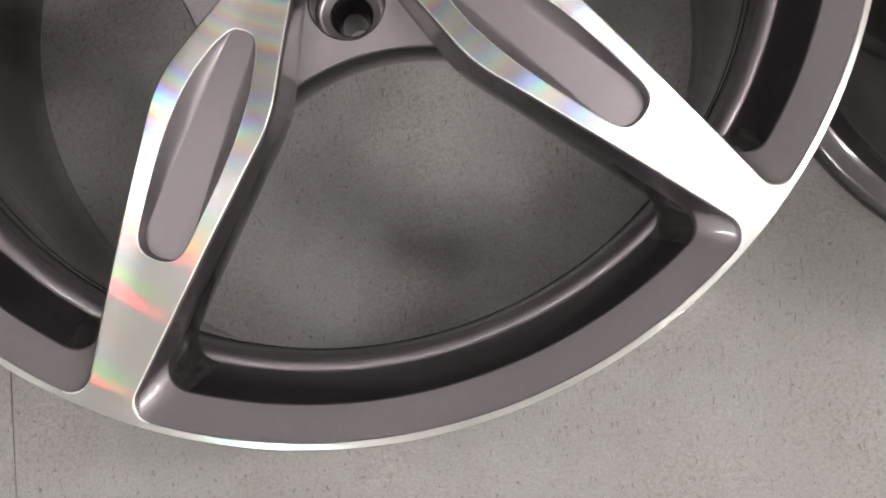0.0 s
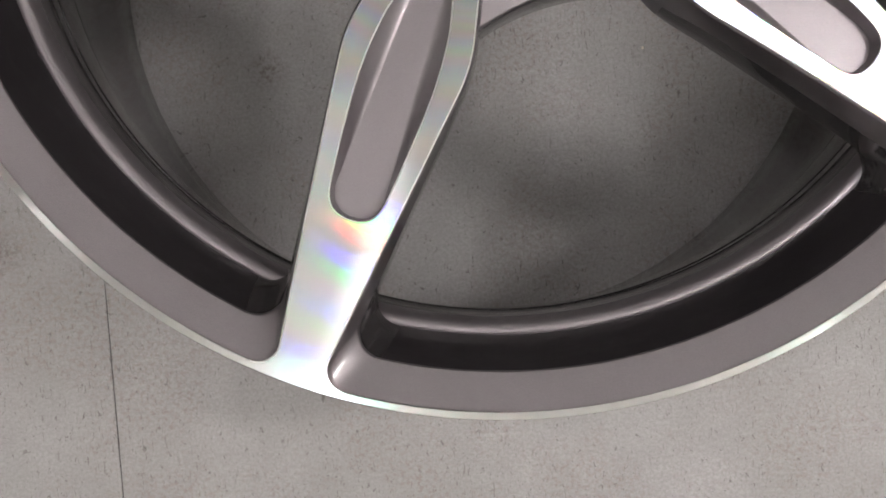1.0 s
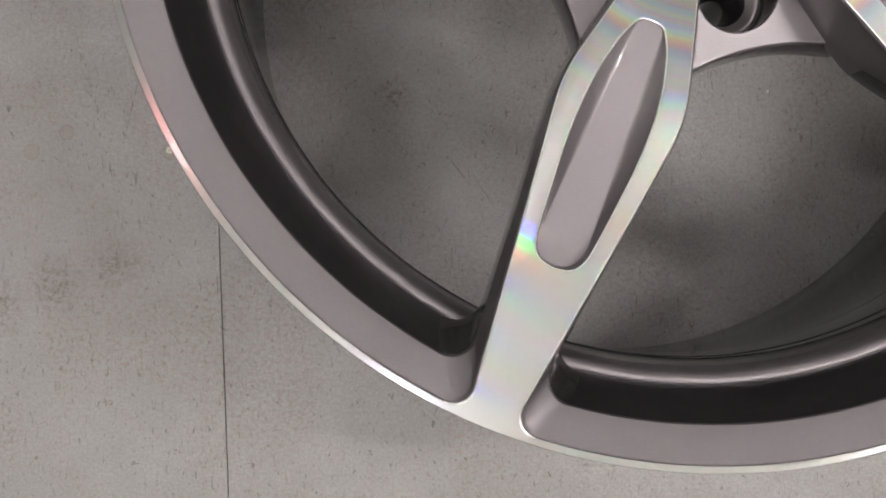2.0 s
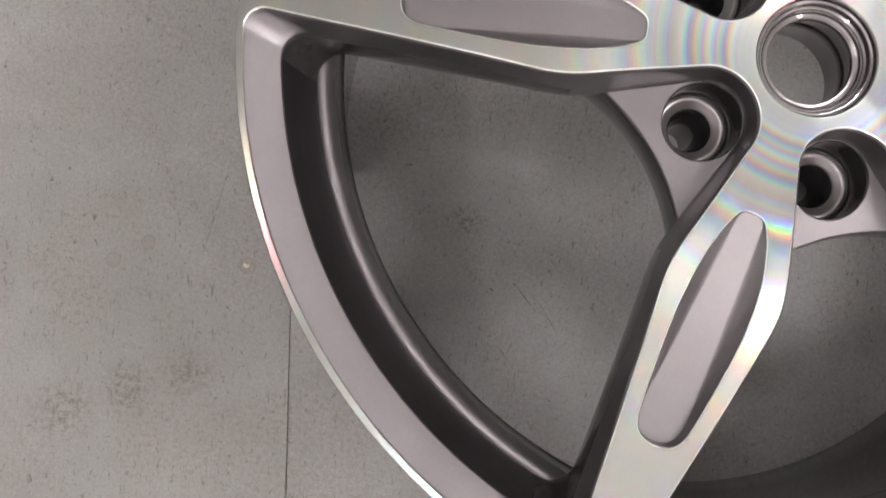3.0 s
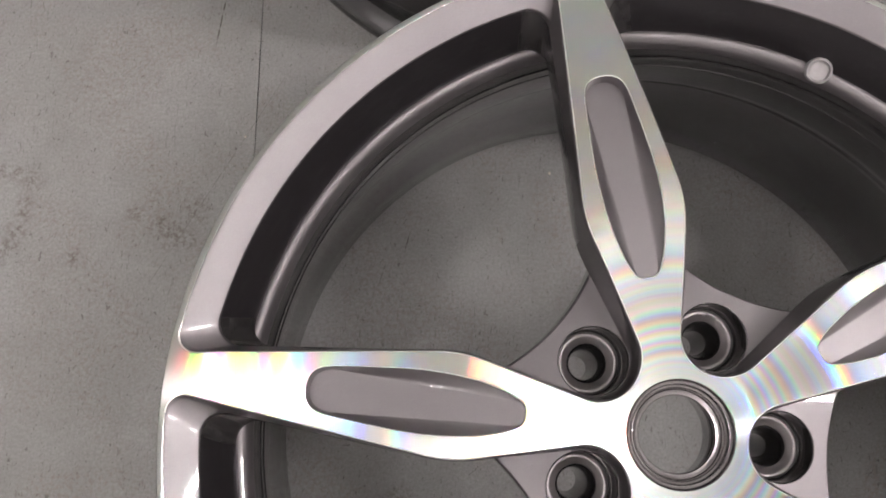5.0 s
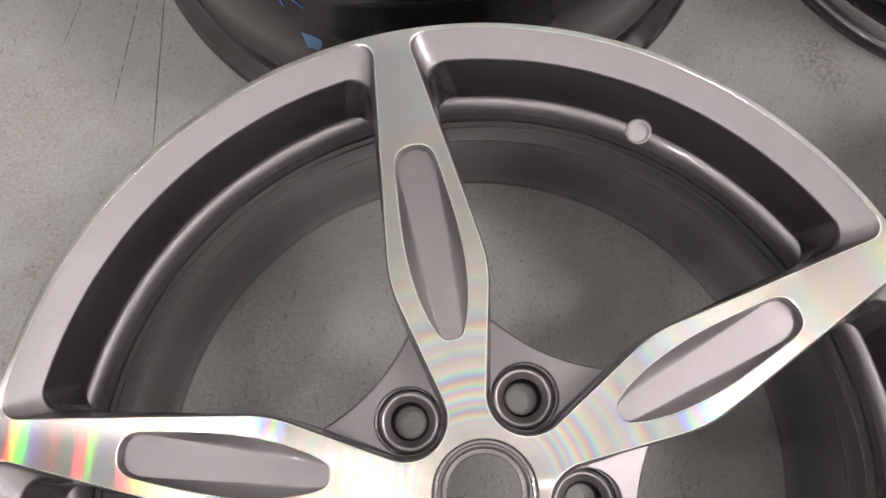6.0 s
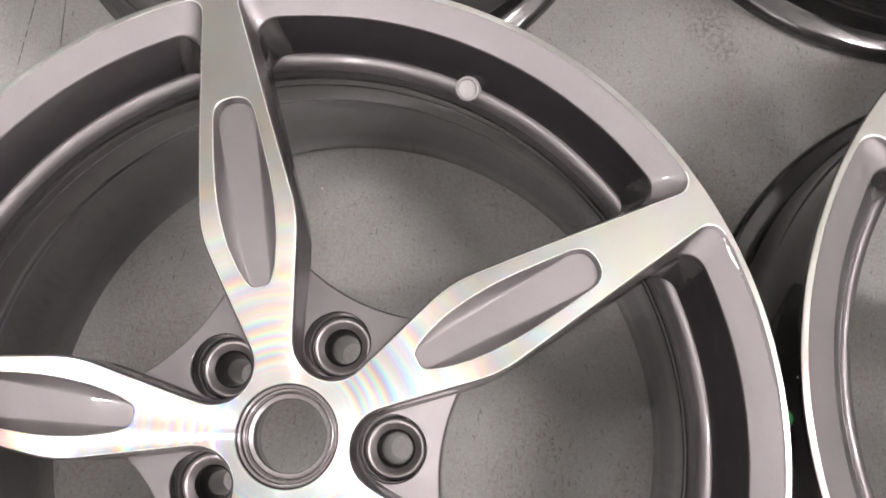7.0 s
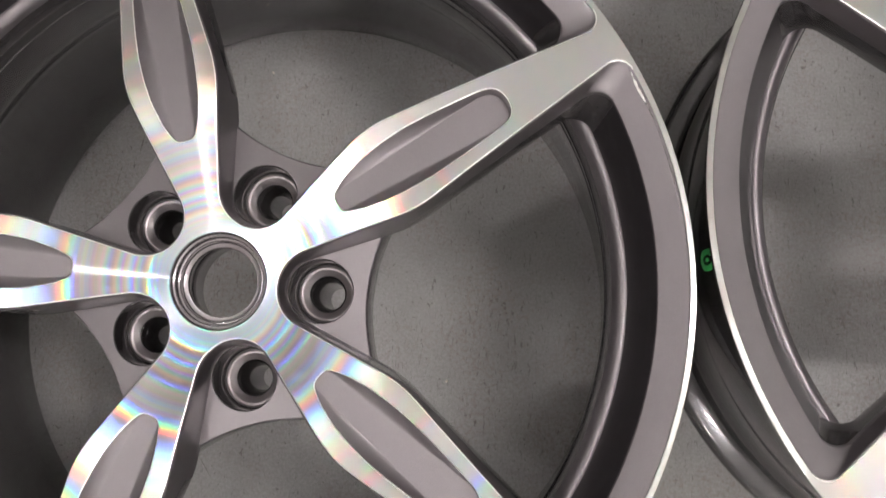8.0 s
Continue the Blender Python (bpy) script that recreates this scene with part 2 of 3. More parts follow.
def glow_material(name, power):
    n = Nodes(name)
    node = n.add("ShaderNodeEmission")
    node.inputs[0].default_value = (1.0, 0.945, 0.94, 1)
    node.inputs[1].default_value = power
    n.link(node.outputs[0], n.out.inputs[0])
    return n.mat


LIT_NEAR = glow_material("strip_glow", NEAR_POWER)
LIT_FILL = glow_material("fill_tube_glow", FILL_POWER)


# ---- mesh helpers ----
def link_mesh(name, verts, faces, material, parent=None, label="", normals=None, sharp=None):
    """One mesh object from vertices and faces, under a thing or a part."""
    me = bpy.data.meshes.new(name)
    me.from_pydata([tuple(v) for v in verts], [], [tuple(f) for f in faces])
    me.materials.append(material)
    me.polygons.foreach_set("use_smooth", [True] * len(me.polygons))
    if normals is not None:
        me.normals_split_custom_set_from_vertices([tuple(v) for v in normals])
    elif sharp:
        me.set_sharp_from_angle(angle=radians(sharp))
    me.update()
    ob = new(name, me)
    if parent is not None:
        ob.parent = parent
    if label:
        ob["label"] = label
    return ob


def part(name, bm, material, parent, label="", sharp=35):
    me = bpy.data.meshes.new(name)
    bm.to_mesh(me)
    bm.free()
    me.materials.append(material)
    me.polygons.foreach_set("use_smooth", [True] * len(me.polygons))
    me.set_sharp_from_angle(angle=radians(sharp))
    ob = new(name, me)
    ob.parent = parent
    if label:
        ob["label"] = label
    return ob


def lathe(name, profile, segments, material, parent, label="", centre=(0, 0), sharp=32, closed=False):
    """A turned part: the profile of (radius, height) swept round the upright line at centre."""
    angles = [2 * math.pi * k / segments for k in range(segments)]
    verts = [(centre[0] + r * math.cos(a), centre[1] + r * math.sin(a), z) for r, z in profile for a in angles]
    rows = len(profile)
    faces = []
    for i in range(rows if closed else rows - 1):
        j = (i + 1) % rows
        for k in range(segments):
            m = (k + 1) % segments
            faces.append((i * segments + k, i * segments + m, j * segments + m, j * segments + k))
    return link_mesh(name, verts, faces, material, parent, label, sharp=sharp)


def turned(points, angle):
    c, s = math.cos(angle), math.sin(angle)
    points = np.asarray(points, float)
    return np.stack([points[:, 0] * c - points[:, 1] * s, points[:, 0] * s + points[:, 1] * c], 1)


# ---- the wheel's form: a 20 inch five-spoke alloy lying face up; metres from its axis and the floor ----
R_OUT = 0.272
FACE = [(0.0, 0.2520), (0.03, 0.2522), (0.045, 0.2545), (0.06, 0.2578), (0.084, 0.2632), (0.105, 0.2672), (0.125, 0.2692), (0.15, 0.2693), (0.175, 0.2682), (0.2, 0.2662), (0.24, 0.2622), (0.262, 0.2600), (0.30, 0.2560)]
_r = np.arange(-0.03, 0.33, 0.0005)
_z = np.interp(abs(_r), *zip(*FACE))
_g = np.exp(-0.5 * (np.arange(-40, 41) * 0.0005 / 0.007) ** 2)
_z = np.convolve(np.pad(_z, 40, mode="edge"), _g / _g.sum(), mode="valid")
_s = np.gradient(_z, _r)


def face_z(r):
    return np.interp(r, _r, _z)


def face_slope(r):
    return np.interp(r, _r, _s)


HALF = math.pi / 5
N_ARC, N_FIL, N_SIDE, N_KINK, N_NECK, N_TAIL = 26, 12, 26, 10, 12, 14
LUG = (0.0580, 0.0)
PAD_Z = 0.2375
PAD_FALL = 0.13


def to_gap(u, w):
    """From a spoke's own axes (out, half width) to those of the gap beside it."""
    return np.array([u * math.cos(HALF) + w * math.sin(HALF), u * math.sin(HALF) - w * math.cos(HALF)])


def half_gap(rim, s_rim, s_kink, s_tail, corner):
    """Half the outline of a gap between two spokes, from its middle at the rim round to its middle at the hub. Gives points and the weights of the rim and of the tail."""
    a = to_gap(0.262, 0.0104 + s_rim)
    k = to_gap(0.1205, 0.0275 + s_kink)
    out = (a - k) / np.linalg.norm(a - k)
    into = np.array([out[1], -out[0]])
    c0 = k + into * corner
    b, c = c0 @ out, c0 @ c0 - (rim - corner) ** 2
    s = -b + math.sqrt(b * b - c)
    centre = c0 + out * s
    on_side, on_rim = k + out * s, centre / np.linalg.norm(centre) * rim
    phi = math.atan2(on_rim[1], on_rim[0])
    pts = [(rim * math.cos(x), rim * math.sin(x)) for x in np.linspace(0, phi, N_ARC)]
    a0 = math.atan2(*(on_rim - centre)[::-1])
    a1 = math.atan2(*(on_side - centre)[::-1])
    a1 += 2 * math.pi * (a1 < a0)
    pts += [tuple(centre + corner * np.array([math.cos(x), math.sin(x)])) for x in np.linspace(a0, a1, N_FIL)[1:]]
    # neck line towards the lug seat, tangent to its round end
    t0 = to_gap(0.066, 0.0145)
    k0 = to_gap(0.1205, 0.0275)
    inn = (t0 - k0) / np.linalg.norm(t0 - k0)
    side = np.array([-inn[1], inn[0]])
    side = side if side[1] < 0 else -side
    reach = 0.0237 - s_tail
    lug = np.array([0.0585, 0.0])
    kk = k0 + side * (0.5 * s_kink + 0.5 * s_tail)
    tangent = lug - side * reach
    # rounded kink between the side and the neck
    cut = 0.013
    p0 = k + out * cut
    p2 = kk + inn * cut
    pts += [tuple(on_side + (p0 - on_side) * x) for x in np.linspace(0, 1, N_SIDE)[1:]]
    pm = 0.5 * (k + kk)
    pts += [tuple(p0 * (1 - x) ** 2 + pm * 2 * x * (1 - x) + p2 * x * x) for x in np.linspace(0, 1, N_KINK)[1:]]
    pts += [tuple(p2 + (tangent - p2) * x) for x in np.linspace(0, 1, N_NECK)[1:]]
    b0 = math.atan2(*(tangent - lug)[::-1])
    pts += [tuple(lug + reach * np.array([math.cos(x), math.sin(x)])) for x in np.linspace(b0, math.pi, N_TAIL)[1:]]
    count = len(pts)
    rim_w, tail_w = np.zeros(count), np.zeros(count)
    rim_w[:N_ARC] = 1
    fade = np.linspace(1, 0, N_FIL + 4)[1:]
    rim_w[N_ARC:N_ARC + len(fade)] = 0.6 * fade + 0.4 * fade * fade
    start = N_ARC + N_FIL + N_SIDE - 3
    rise = np.clip(np.linspace(0, 1.0, N_KINK + 6), 0, 1)
    tail_w[start:start + len(rise)] = rise * rise * (3 - 2 * rise)
    tail_w[start + len(rise):] = 1
    return np.array(pts), rim_w, tail_w


def level(pts, rim_w, tail_w, z_rim, depth, z_tail, d_tail=None):
    r = np.hypot(pts[:, 0], pts[:, 1])
    top = face_z(r)
    side = top - depth
    tail = top - d_tail if d_tail is not None else z_tail - PAD_FALL * (pts[:, 0] - 0.0572)
    return rim_w * (z_rim if z_rim is not None else side) + (1 - rim_w) * ((1 - tail_w) * side + tail_w * tail)


GAP_LOOPS = []
for rim, s_rim, s_kink, s_tail, corner, z_rim, depth, z_tail, d_tail in (
    (0.2705, 0.0, 0.0, 0.0, 0.0095, None, 0.0, 0.0, 0.0),
    (0.2700, 0.0006, 0.0006, 0.0006, 0.0095, None, 0.0003, 0.0, 0.0003),
    (0.2696, 0.0012, 0.0012, 0.0012, 0.0096, None, 0.0009, 0.0, 0.0009),
    (0.2692, 0.0016, 0.0016, 0.0016, 0.0097, 0.2582, 0.0018, 0.0, 0.0018),
    (0.2685, 0.00170, 0.00164, 0.00164, 0.0098, 0.2579, 0.0026, 0.0, 0.0024),
    (0.2615, 0.0030, 0.0018, 0.0019, 0.0105, 0.2547, 0.0060, 0.0, 0.0055),
    (0.2541, 0.0050, 0.0019, 0.0022, 0.0116, 0.2514, 0.0110, 0.2446, None),
    (0.2536, 0.0053, 0.0020, 0.0024, 0.0117, 0.2508, 0.0135, 0.2418, None),
    (0.2532, 0.0056, 0.0020, 0.0028, 0.0118, 0.2500, 0.0165, 0.2396, None),
    (0.2529, 0.0057, 0.0020, 0.0029, 0.0118, 0.2491, 0.0174, 0.2392, None),
    (0.2464, 0.0064, 0.0021, 0.0034, 0.0125, 0.2385, 0.0250, 0.2381, None),
    (0.2402, 0.0068, 0.0018, 0.0040, 0.0130, 0.2268, 0.0330, 0.2372, None),
    (0.2394, 0.0050, 0.0002, 0.0041, 0.0130, 0.2236, 0.0370, 0.2330, None),
):
    pts, rw, tw = half_gap(rim, s_rim, s_kink, s_tail, corner)
    GAP_LOOPS.append((pts, level(pts, rw, tw, z_rim, depth, z_tail, d_tail)))
N_HALF = len(GAP_LOOPS[0][0])
# loops from DARK downward take the lacquers with shade in their colour
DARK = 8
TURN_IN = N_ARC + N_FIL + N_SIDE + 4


def gap_grid(angle, mirrored):
    """Rows of points of one half of a gap's wall, in the wheel's axes."""
    grid = []
    for pts, z in GAP_LOOPS:
        q = pts * np.array([1, -1]) if mirrored else pts
        q = turned(q, angle)
        grid.append(np.column_stack([q, z]))
    return np.array(grid)


def grid_normals(grid, flip):
    du = np.gradient(grid, axis=0)
    dv = np.gradient(grid, axis=1)
    nn = np.cross(du, dv)
    nn /= np.linalg.norm(nn, axis=2, keepdims=True) + 1e-12
    return -nn if flip else nn


def grid_piece(grid, normals, i0, i1, j0, j1, flip, verts, faces, norms):
    """Adds a stretch of a grid to lists of vertices, faces and normals."""
    base = len(verts)
    wide = j1 - j0
    for i in range(i0, i1):
        for j in range(j0, j1):
            verts.append(grid[i, j])
            norms.append(normals[i, j])
    for i in range(i1 - i0 - 1):
        for j in range(wide - 1):
            q = (base + i * wide + j, base + i * wide + j + 1, base + (i + 1) * wide + j + 1, base + (i + 1) * wide + j)
            faces.append(q[::-1] if flip else q)


# the long recess in each spoke: out along the spoke and half width
POCKET = [(0.0834, 0.0), (0.0834, 0.0022), (0.0836, 0.0046), (0.0848, 0.0060), (0.0880, 0.0077), (0.0950, 0.0107), (0.1090, 0.0142), (0.1230, 0.0158), (0.1370, 0.0163), (0.1500, 0.0158), (0.1650, 0.0146), (0.1800, 0.0131), (0.1880, 0.0122), (0.1925, 0.0109), (0.1958, 0.0084), (0.1975, 0.0050), (0.1980, 0.0)]


def pocket_outline(grow=0.0003):
    """Half the outline of the recess, widened on all sides by grow."""
    u, w = np.array(POCKET).T
    s = np.concatenate([[0], np.cumsum(np.hypot(np.diff(u), np.diff(w)))])
    t = np.linspace(0, s[-1], 56)
    u, w = np.interp(t, s, u), np.interp(t, s, w)
    k = np.array([0.25, 0.5, 0.25])
    u[1:-1], w[1:-1] = np.convolve(u, k, "valid"), np.convolve(w, k, "valid")
    du, dw = np.gradient(u), np.gradient(w)
    size = np.hypot(du, dw)
    u, w = u - dw / size * grow, w + du / size * grow
    w[0], w[-1] = 0, 0
    return u, np.maximum(w, 0)


def pocket_half(s):
    """Half the recess carried down: from the cut face over a bright chamfer (s = 0 to 0.1) and down the wall to the floor at s = 1."""
    u, w = pocket_outline(0.0003 - 0.0006 * min(s / 0.1, 1.0))
    top = face_z(np.hypot(u, w)) - 0.0004 * min(s / 0.1, 1.0)
    d = max(0.0, (s - 0.1) / 0.9)
    floor_w = np.minimum(0.0058 + (u - 0.084) / 0.106 * 0.0056, np.maximum(w - 0.0008, 0) * 0.985)
    floor_u = np.where(u > 0.15, 0.15 + (u - 0.15) * 0.978, np.maximum(u, 0.0840))
    deep = 0.0006 + 0.0062 * np.clip((u - 0.085) / 0.05, 0, 1) ** 0.8
    fall = np.interp(d, (0, 0.06, 0.25, 0.5, 0.75, 0.9, 1.0), (0, 0.09, 0.36, 0.66, 0.88, 0.97, 1.0))
    return np.column_stack([u + (floor_u - u) * d, w + (floor_w - w) * d, top - deep * fall])


def inside(poly, pts):
    """Which points lie inside a closed outline."""
    x, y = pts[:, 0], pts[:, 1]
    hit = np.zeros(len(pts), bool)
    px, py = poly[:, 0], poly[:, 1]
    qx, qy = np.roll(px, -1), np.roll(py, -1)
    for ax, ay, bx, by in zip(px, py, qx, qy):
        cross = (ay > y) != (by > y)
        if cross.any():
            hit ^= cross & (x < (bx - ax) * (y - ay) / (by - ay + 1e-15) + ax)
    return hit


def build_wheel(theta):
    """One alloy wheel with its parts; theta turns the first spoke (radians)."""
    wheel = new("alloy_wheel")
    # outlines of the cut face
    gaps, pockets = [], []
    for k in range(5):
        half = GAP_LOOPS[0][0]
        loop = np.concatenate([half, (half * np.array([1, -1]))[-2:0:-1]])
        gaps.append(turned(loop, theta + HALF + 2 * HALF * k))
        u, w = pocket_outline()
        loop = np.concatenate([np.column_stack([u, w]), np.column_stack([u, -w])[-2:0:-1]])
        pockets.append(turned(loop, theta + 2 * HALF * k))
    bore = np.array([(0.0292 * math.cos(a), 0.0292 * math.sin(a)) for a in np.linspace(0, 2 * math.pi, 96, endpoint=False)])
    rim = np.array([(0.2730 * math.cos(a), 0.2730 * math.sin(a)) for a in np.linspace(0, 2 * math.pi, 320, endpoint=False)])
    pts, edges = [], []
    for loop in gaps + pockets + [bore, rim]:
        base = len(pts)
        pts += [Vector(q) for q in loop]
        edges += [(base + i, base + (i + 1) % len(loop)) for i in range(len(loop))]
    fill = []
    for r in np.arange(0.032, 0.27, 0.0045):
        count = int(2 * math.pi * r / 0.0045)
        fill += [(r * math.cos(2 * math.pi * i / count), r * math.sin(2 * math.pi * i / count)) for i in range(count)]
    fill = np.array(fill)
    keep = ~np.any([inside(loop, fill) for loop in gaps + pockets], axis=0)
    pts += [Vector(q) for q in fill[keep]]
    from mathutils.geometry import delaunay_2d_cdt
    cv, _, cf, _, _, _ = delaunay_2d_cdt(pts, edges, [], 0, 1e-7)
    cv = np.array([tuple(v) for v in cv])
    cf = np.array([f for f in cf if len(f) == 3])
    mid = cv[cf].mean(axis=1)
    out = np.any([inside(loop, mid) for loop in gaps + pockets + [bore]], axis=0) | (np.hypot(*mid.T) > 0.2730)
    cf, mid = cf[~out], mid[~out]
    area = np.cross(cv[cf[:, 1]] - cv[cf[:, 0]], cv[cf[:, 2]] - cv[cf[:, 0]])
    cf[area < 0] = cf[area < 0][:, ::-1]
    cr = np.hypot(*cv.T)
    slope = face_slope(cr)
    cn = np.column_stack([-slope * cv[:, 0] / cr, -slope * cv[:, 1] / cr, np.ones(len(cv))])
    cn /= np.linalg.norm(cn, axis=1, keepdims=True)
    c3 = np.column_stack([cv, face_z(cr)])
    mr = np.hypot(*mid.T)
    sector = np.floor(((np.arctan2(mid[:, 1], mid[:, 0]) - theta + HALF) % (2 * math.pi)) / (2 * HALF)).astype(int) % 5

    def cut_piece(mask):
        used = np.unique(cf[mask])
        back = np.full(len(cv), -1)
        back[used] = np.arange(len(used))
        return [tuple(v) for v in c3[used]], [tuple(int(x) for x in f) for f in back[cf[mask]]], [tuple(v) for v in cn[used]]

    split_at = N_ARC - 1
    lip_v, lip_f, lip_n = cut_piece(mr > 0.262)
    for k in range(5):
        # painted flanks of one spoke: the near halves of the gaps on both sides of it
        verts, faces, norms = [], [], []
        low_v, low_f, low_n = [], [], []
        edge_v, edge_f, edge_n = [], [], []
        v, f, nn = cut_piece((mr <= 0.262) & (mr > 0.047) & (sector == k))
        for angle, mirrored in ((theta + HALF + 2 * HALF * k, True), (theta - HALF + 2 * HALF * k, False)):
            grid = gap_grid(angle, mirrored)
            gn = np.concatenate([grid_normals(grid[:, :split_at], mirrored), grid_normals(grid[:, split_at:], mirrored)], axis=1)
            flip = not mirrored
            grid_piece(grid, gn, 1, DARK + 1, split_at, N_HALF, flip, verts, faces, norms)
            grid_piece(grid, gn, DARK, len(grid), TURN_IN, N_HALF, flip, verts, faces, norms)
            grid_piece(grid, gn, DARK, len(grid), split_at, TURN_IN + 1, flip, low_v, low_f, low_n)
            grid_piece(grid, gn, 0, 2, split_at, N_HALF, flip, edge_v, edge_f, edge_n)
            grid_piece(grid, gn, 0, 2, 0, split_at + 1, flip, lip_v, lip_f, lip_n)
        spoke = link_mesh("spoke", verts, faces, PAINT, wheel, "gunmetal lacquered spoke flanks", normals=norms)
        # darker copy of the flank lacquer stands for the shade low on the spoke
        link_mesh("lower_flank", low_v, low_f, SHADED, spoke, "lower spoke flank, its shade put into the lacquer colour", normals=low_n)
        link_mesh("bright_edge", edge_v, edge_f, EDGE, spoke, "thin polished edge of the spoke face", normals=edge_n)
        link_mesh("machined_face", v, f, CUT, spoke, "diamond-cut bright aluminium spoke face", normals=nn)
        # recess: two walls and a floor between them
        verts, faces, norms = [], [], []
        brim_v, brim_f, brim_n = [], [], []
        steps = (0.0, 0.05, 0.1, 0.13, 0.2, 0.32, 0.5, 0.7, 0.8, 0.87, 0.93, 1.0)
        for mirrored in (False, True):
            grid = np.array([pocket_half(x) * np.array([1, -1 if mirrored else 1, 1]) for x in steps])
            grid[:, :, :2] = turned(grid[:, :, :2].reshape(-1, 2), theta + 2 * HALF * k).reshape(len(steps), -1, 2)
            gn = grid_normals(grid, not mirrored)
            grid_piece(grid, gn, 2, len(grid), 0, grid.shape[1], mirrored, verts, faces, norms)
            grid_piece(grid, gn, 0, 3, 0, grid.shape[1], mirrored, brim_v, brim_f, brim_n)
        last = pocket_half(1.0)
        ends = [turned(last[:, :2] * np.array([1, m]), theta + 2 * HALF * k) for m in (1, -1)]
        base = len(verts)
        for j in range(len(last)):
            for end in ends:
                verts.append((*end[j], last[j, 2]))
                norms.append((0, 0, 1))
        faces += [(base + 2 * j, base + 2 * j + 1, base + 2 * j + 3, base + 2 * j + 2) for j in range(len(last) - 1)]
        link_mesh("recess_edge", brim_v, brim_f, EDGE, spoke, "thin polished edge of the recess", normals=brim_n)
        link_mesh("spoke_recess", verts, faces, PAINT, spoke, "painted gunmetal recess along the spoke", normals=norms)
    # sloping painted band inside the lip, and the wall under it with its shade in the colour
    for k in range(5):
        verts, faces, norms = [], [], []
        low_v, low_f, low_n = [], [], []
        angle = theta + HALF + 2 * HALF * k
        for mirrored in (True, False):
            grid = gap_grid(angle, mirrored)
            gn = grid_normals(grid[:, :split_at + 1], mirrored)
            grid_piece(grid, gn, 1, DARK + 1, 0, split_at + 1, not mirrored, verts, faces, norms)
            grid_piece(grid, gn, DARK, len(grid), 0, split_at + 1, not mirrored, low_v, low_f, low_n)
        link_mesh("inner_wall", low_v, low_f, SHADED_WALL, wheel, "lacquered wall below the sloping band, its shade put into the colour", normals=low_n)
        link_mesh("rim_band", verts, faces, PAINT, wheel, "gunmetal band inside the bright lip", normals=norms)
    # bright lip with its rounded outer edge
    base = len(lip_v)
    top = float(face_z(0.2730))
    edge = [(0.2730, top), (0.2735, top - 0.0004), (0.2738, top - 0.0012), (0.2739, top - 0.0030), (0.2737, 0.2530)]
    for i, (r, z) in enumerate(edge):
        nrm = [(0.15, 1.0), (0.5, 0.85), (0.85, 0.5), (1.0, 0.08), (1.0, -0.1)][i]
        for a in np.linspace(0, 2 * math.pi, 240, endpoint=False):
            lip_v.append((r * math.cos(a), r * math.sin(a), z))
            lip_n.append((nrm[0] * math.cos(a), nrm[0] * math.sin(a), nrm[1]))
    for i in range(len(edge) - 1):
        for j in range(240):
            m = (j + 1) % 240
            lip_f.append((base + i * 240 + j, base + (i + 1) * 240 + j, base + (i + 1) * 240 + m, base + i * 240 + m))
    link_mesh("rim_lip", lip_v, lip_f, LIP, wheel, "thin bright diamond-cut outer lip", normals=lip_n)
    v, f, nn = cut_piece(mr <= 0.047)
    link_mesh("hub_face", v, f, CUT, wheel, "diamond-cut hub face with circular tool marks", normals=nn)
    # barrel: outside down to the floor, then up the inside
    # the shade inside the barrel is put into its lacquer colour
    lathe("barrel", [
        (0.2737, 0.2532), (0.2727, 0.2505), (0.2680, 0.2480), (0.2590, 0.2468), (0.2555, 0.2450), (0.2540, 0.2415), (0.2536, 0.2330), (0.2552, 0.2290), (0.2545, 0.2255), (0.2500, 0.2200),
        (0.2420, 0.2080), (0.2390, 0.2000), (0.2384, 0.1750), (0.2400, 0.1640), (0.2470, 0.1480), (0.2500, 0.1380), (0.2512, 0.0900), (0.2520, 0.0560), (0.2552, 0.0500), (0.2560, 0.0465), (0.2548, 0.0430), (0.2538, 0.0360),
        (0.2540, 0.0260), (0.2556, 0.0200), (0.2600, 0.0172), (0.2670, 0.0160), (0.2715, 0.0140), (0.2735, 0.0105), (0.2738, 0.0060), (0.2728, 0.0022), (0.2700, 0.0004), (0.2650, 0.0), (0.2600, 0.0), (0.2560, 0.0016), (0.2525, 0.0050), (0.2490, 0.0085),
        (0.2470, 0.0140), (0.2466, 0.0500), (0.2455, 0.0900), (0.2435, 0.1350), (0.2400, 0.1480), (0.2330, 0.1620), (0.2308, 0.1720), (0.2299, 0.1960), (0.2295, 0.1964), (0.2295, 0.1982), (0.2299, 0.1986), (0.2300, 0.2076), (0.2291, 0.2080), (0.2290, 0.2096), (0.2297, 0.2104), (0.2306, 0.2150), (0.2316, 0.2186)], 192, SHADED, wheel, "lacquered barrel with bead seats, its shade put into the colour", sharp=40)
    lathe("bead_ridge", [(0.2316, 0.2186), (0.2322, 0.2202), (0.2330, 0.2218), (0.2346, 0.2242), (0.2364, 0.2257),
        (0.2380, 0.2262), (0.2392, 0.2260), (0.2404, 0.2250), (0.2440, 0.2290)], 192, RIDGE, wheel, "rounded gunmetal ridge inside the barrel", sharp=50)
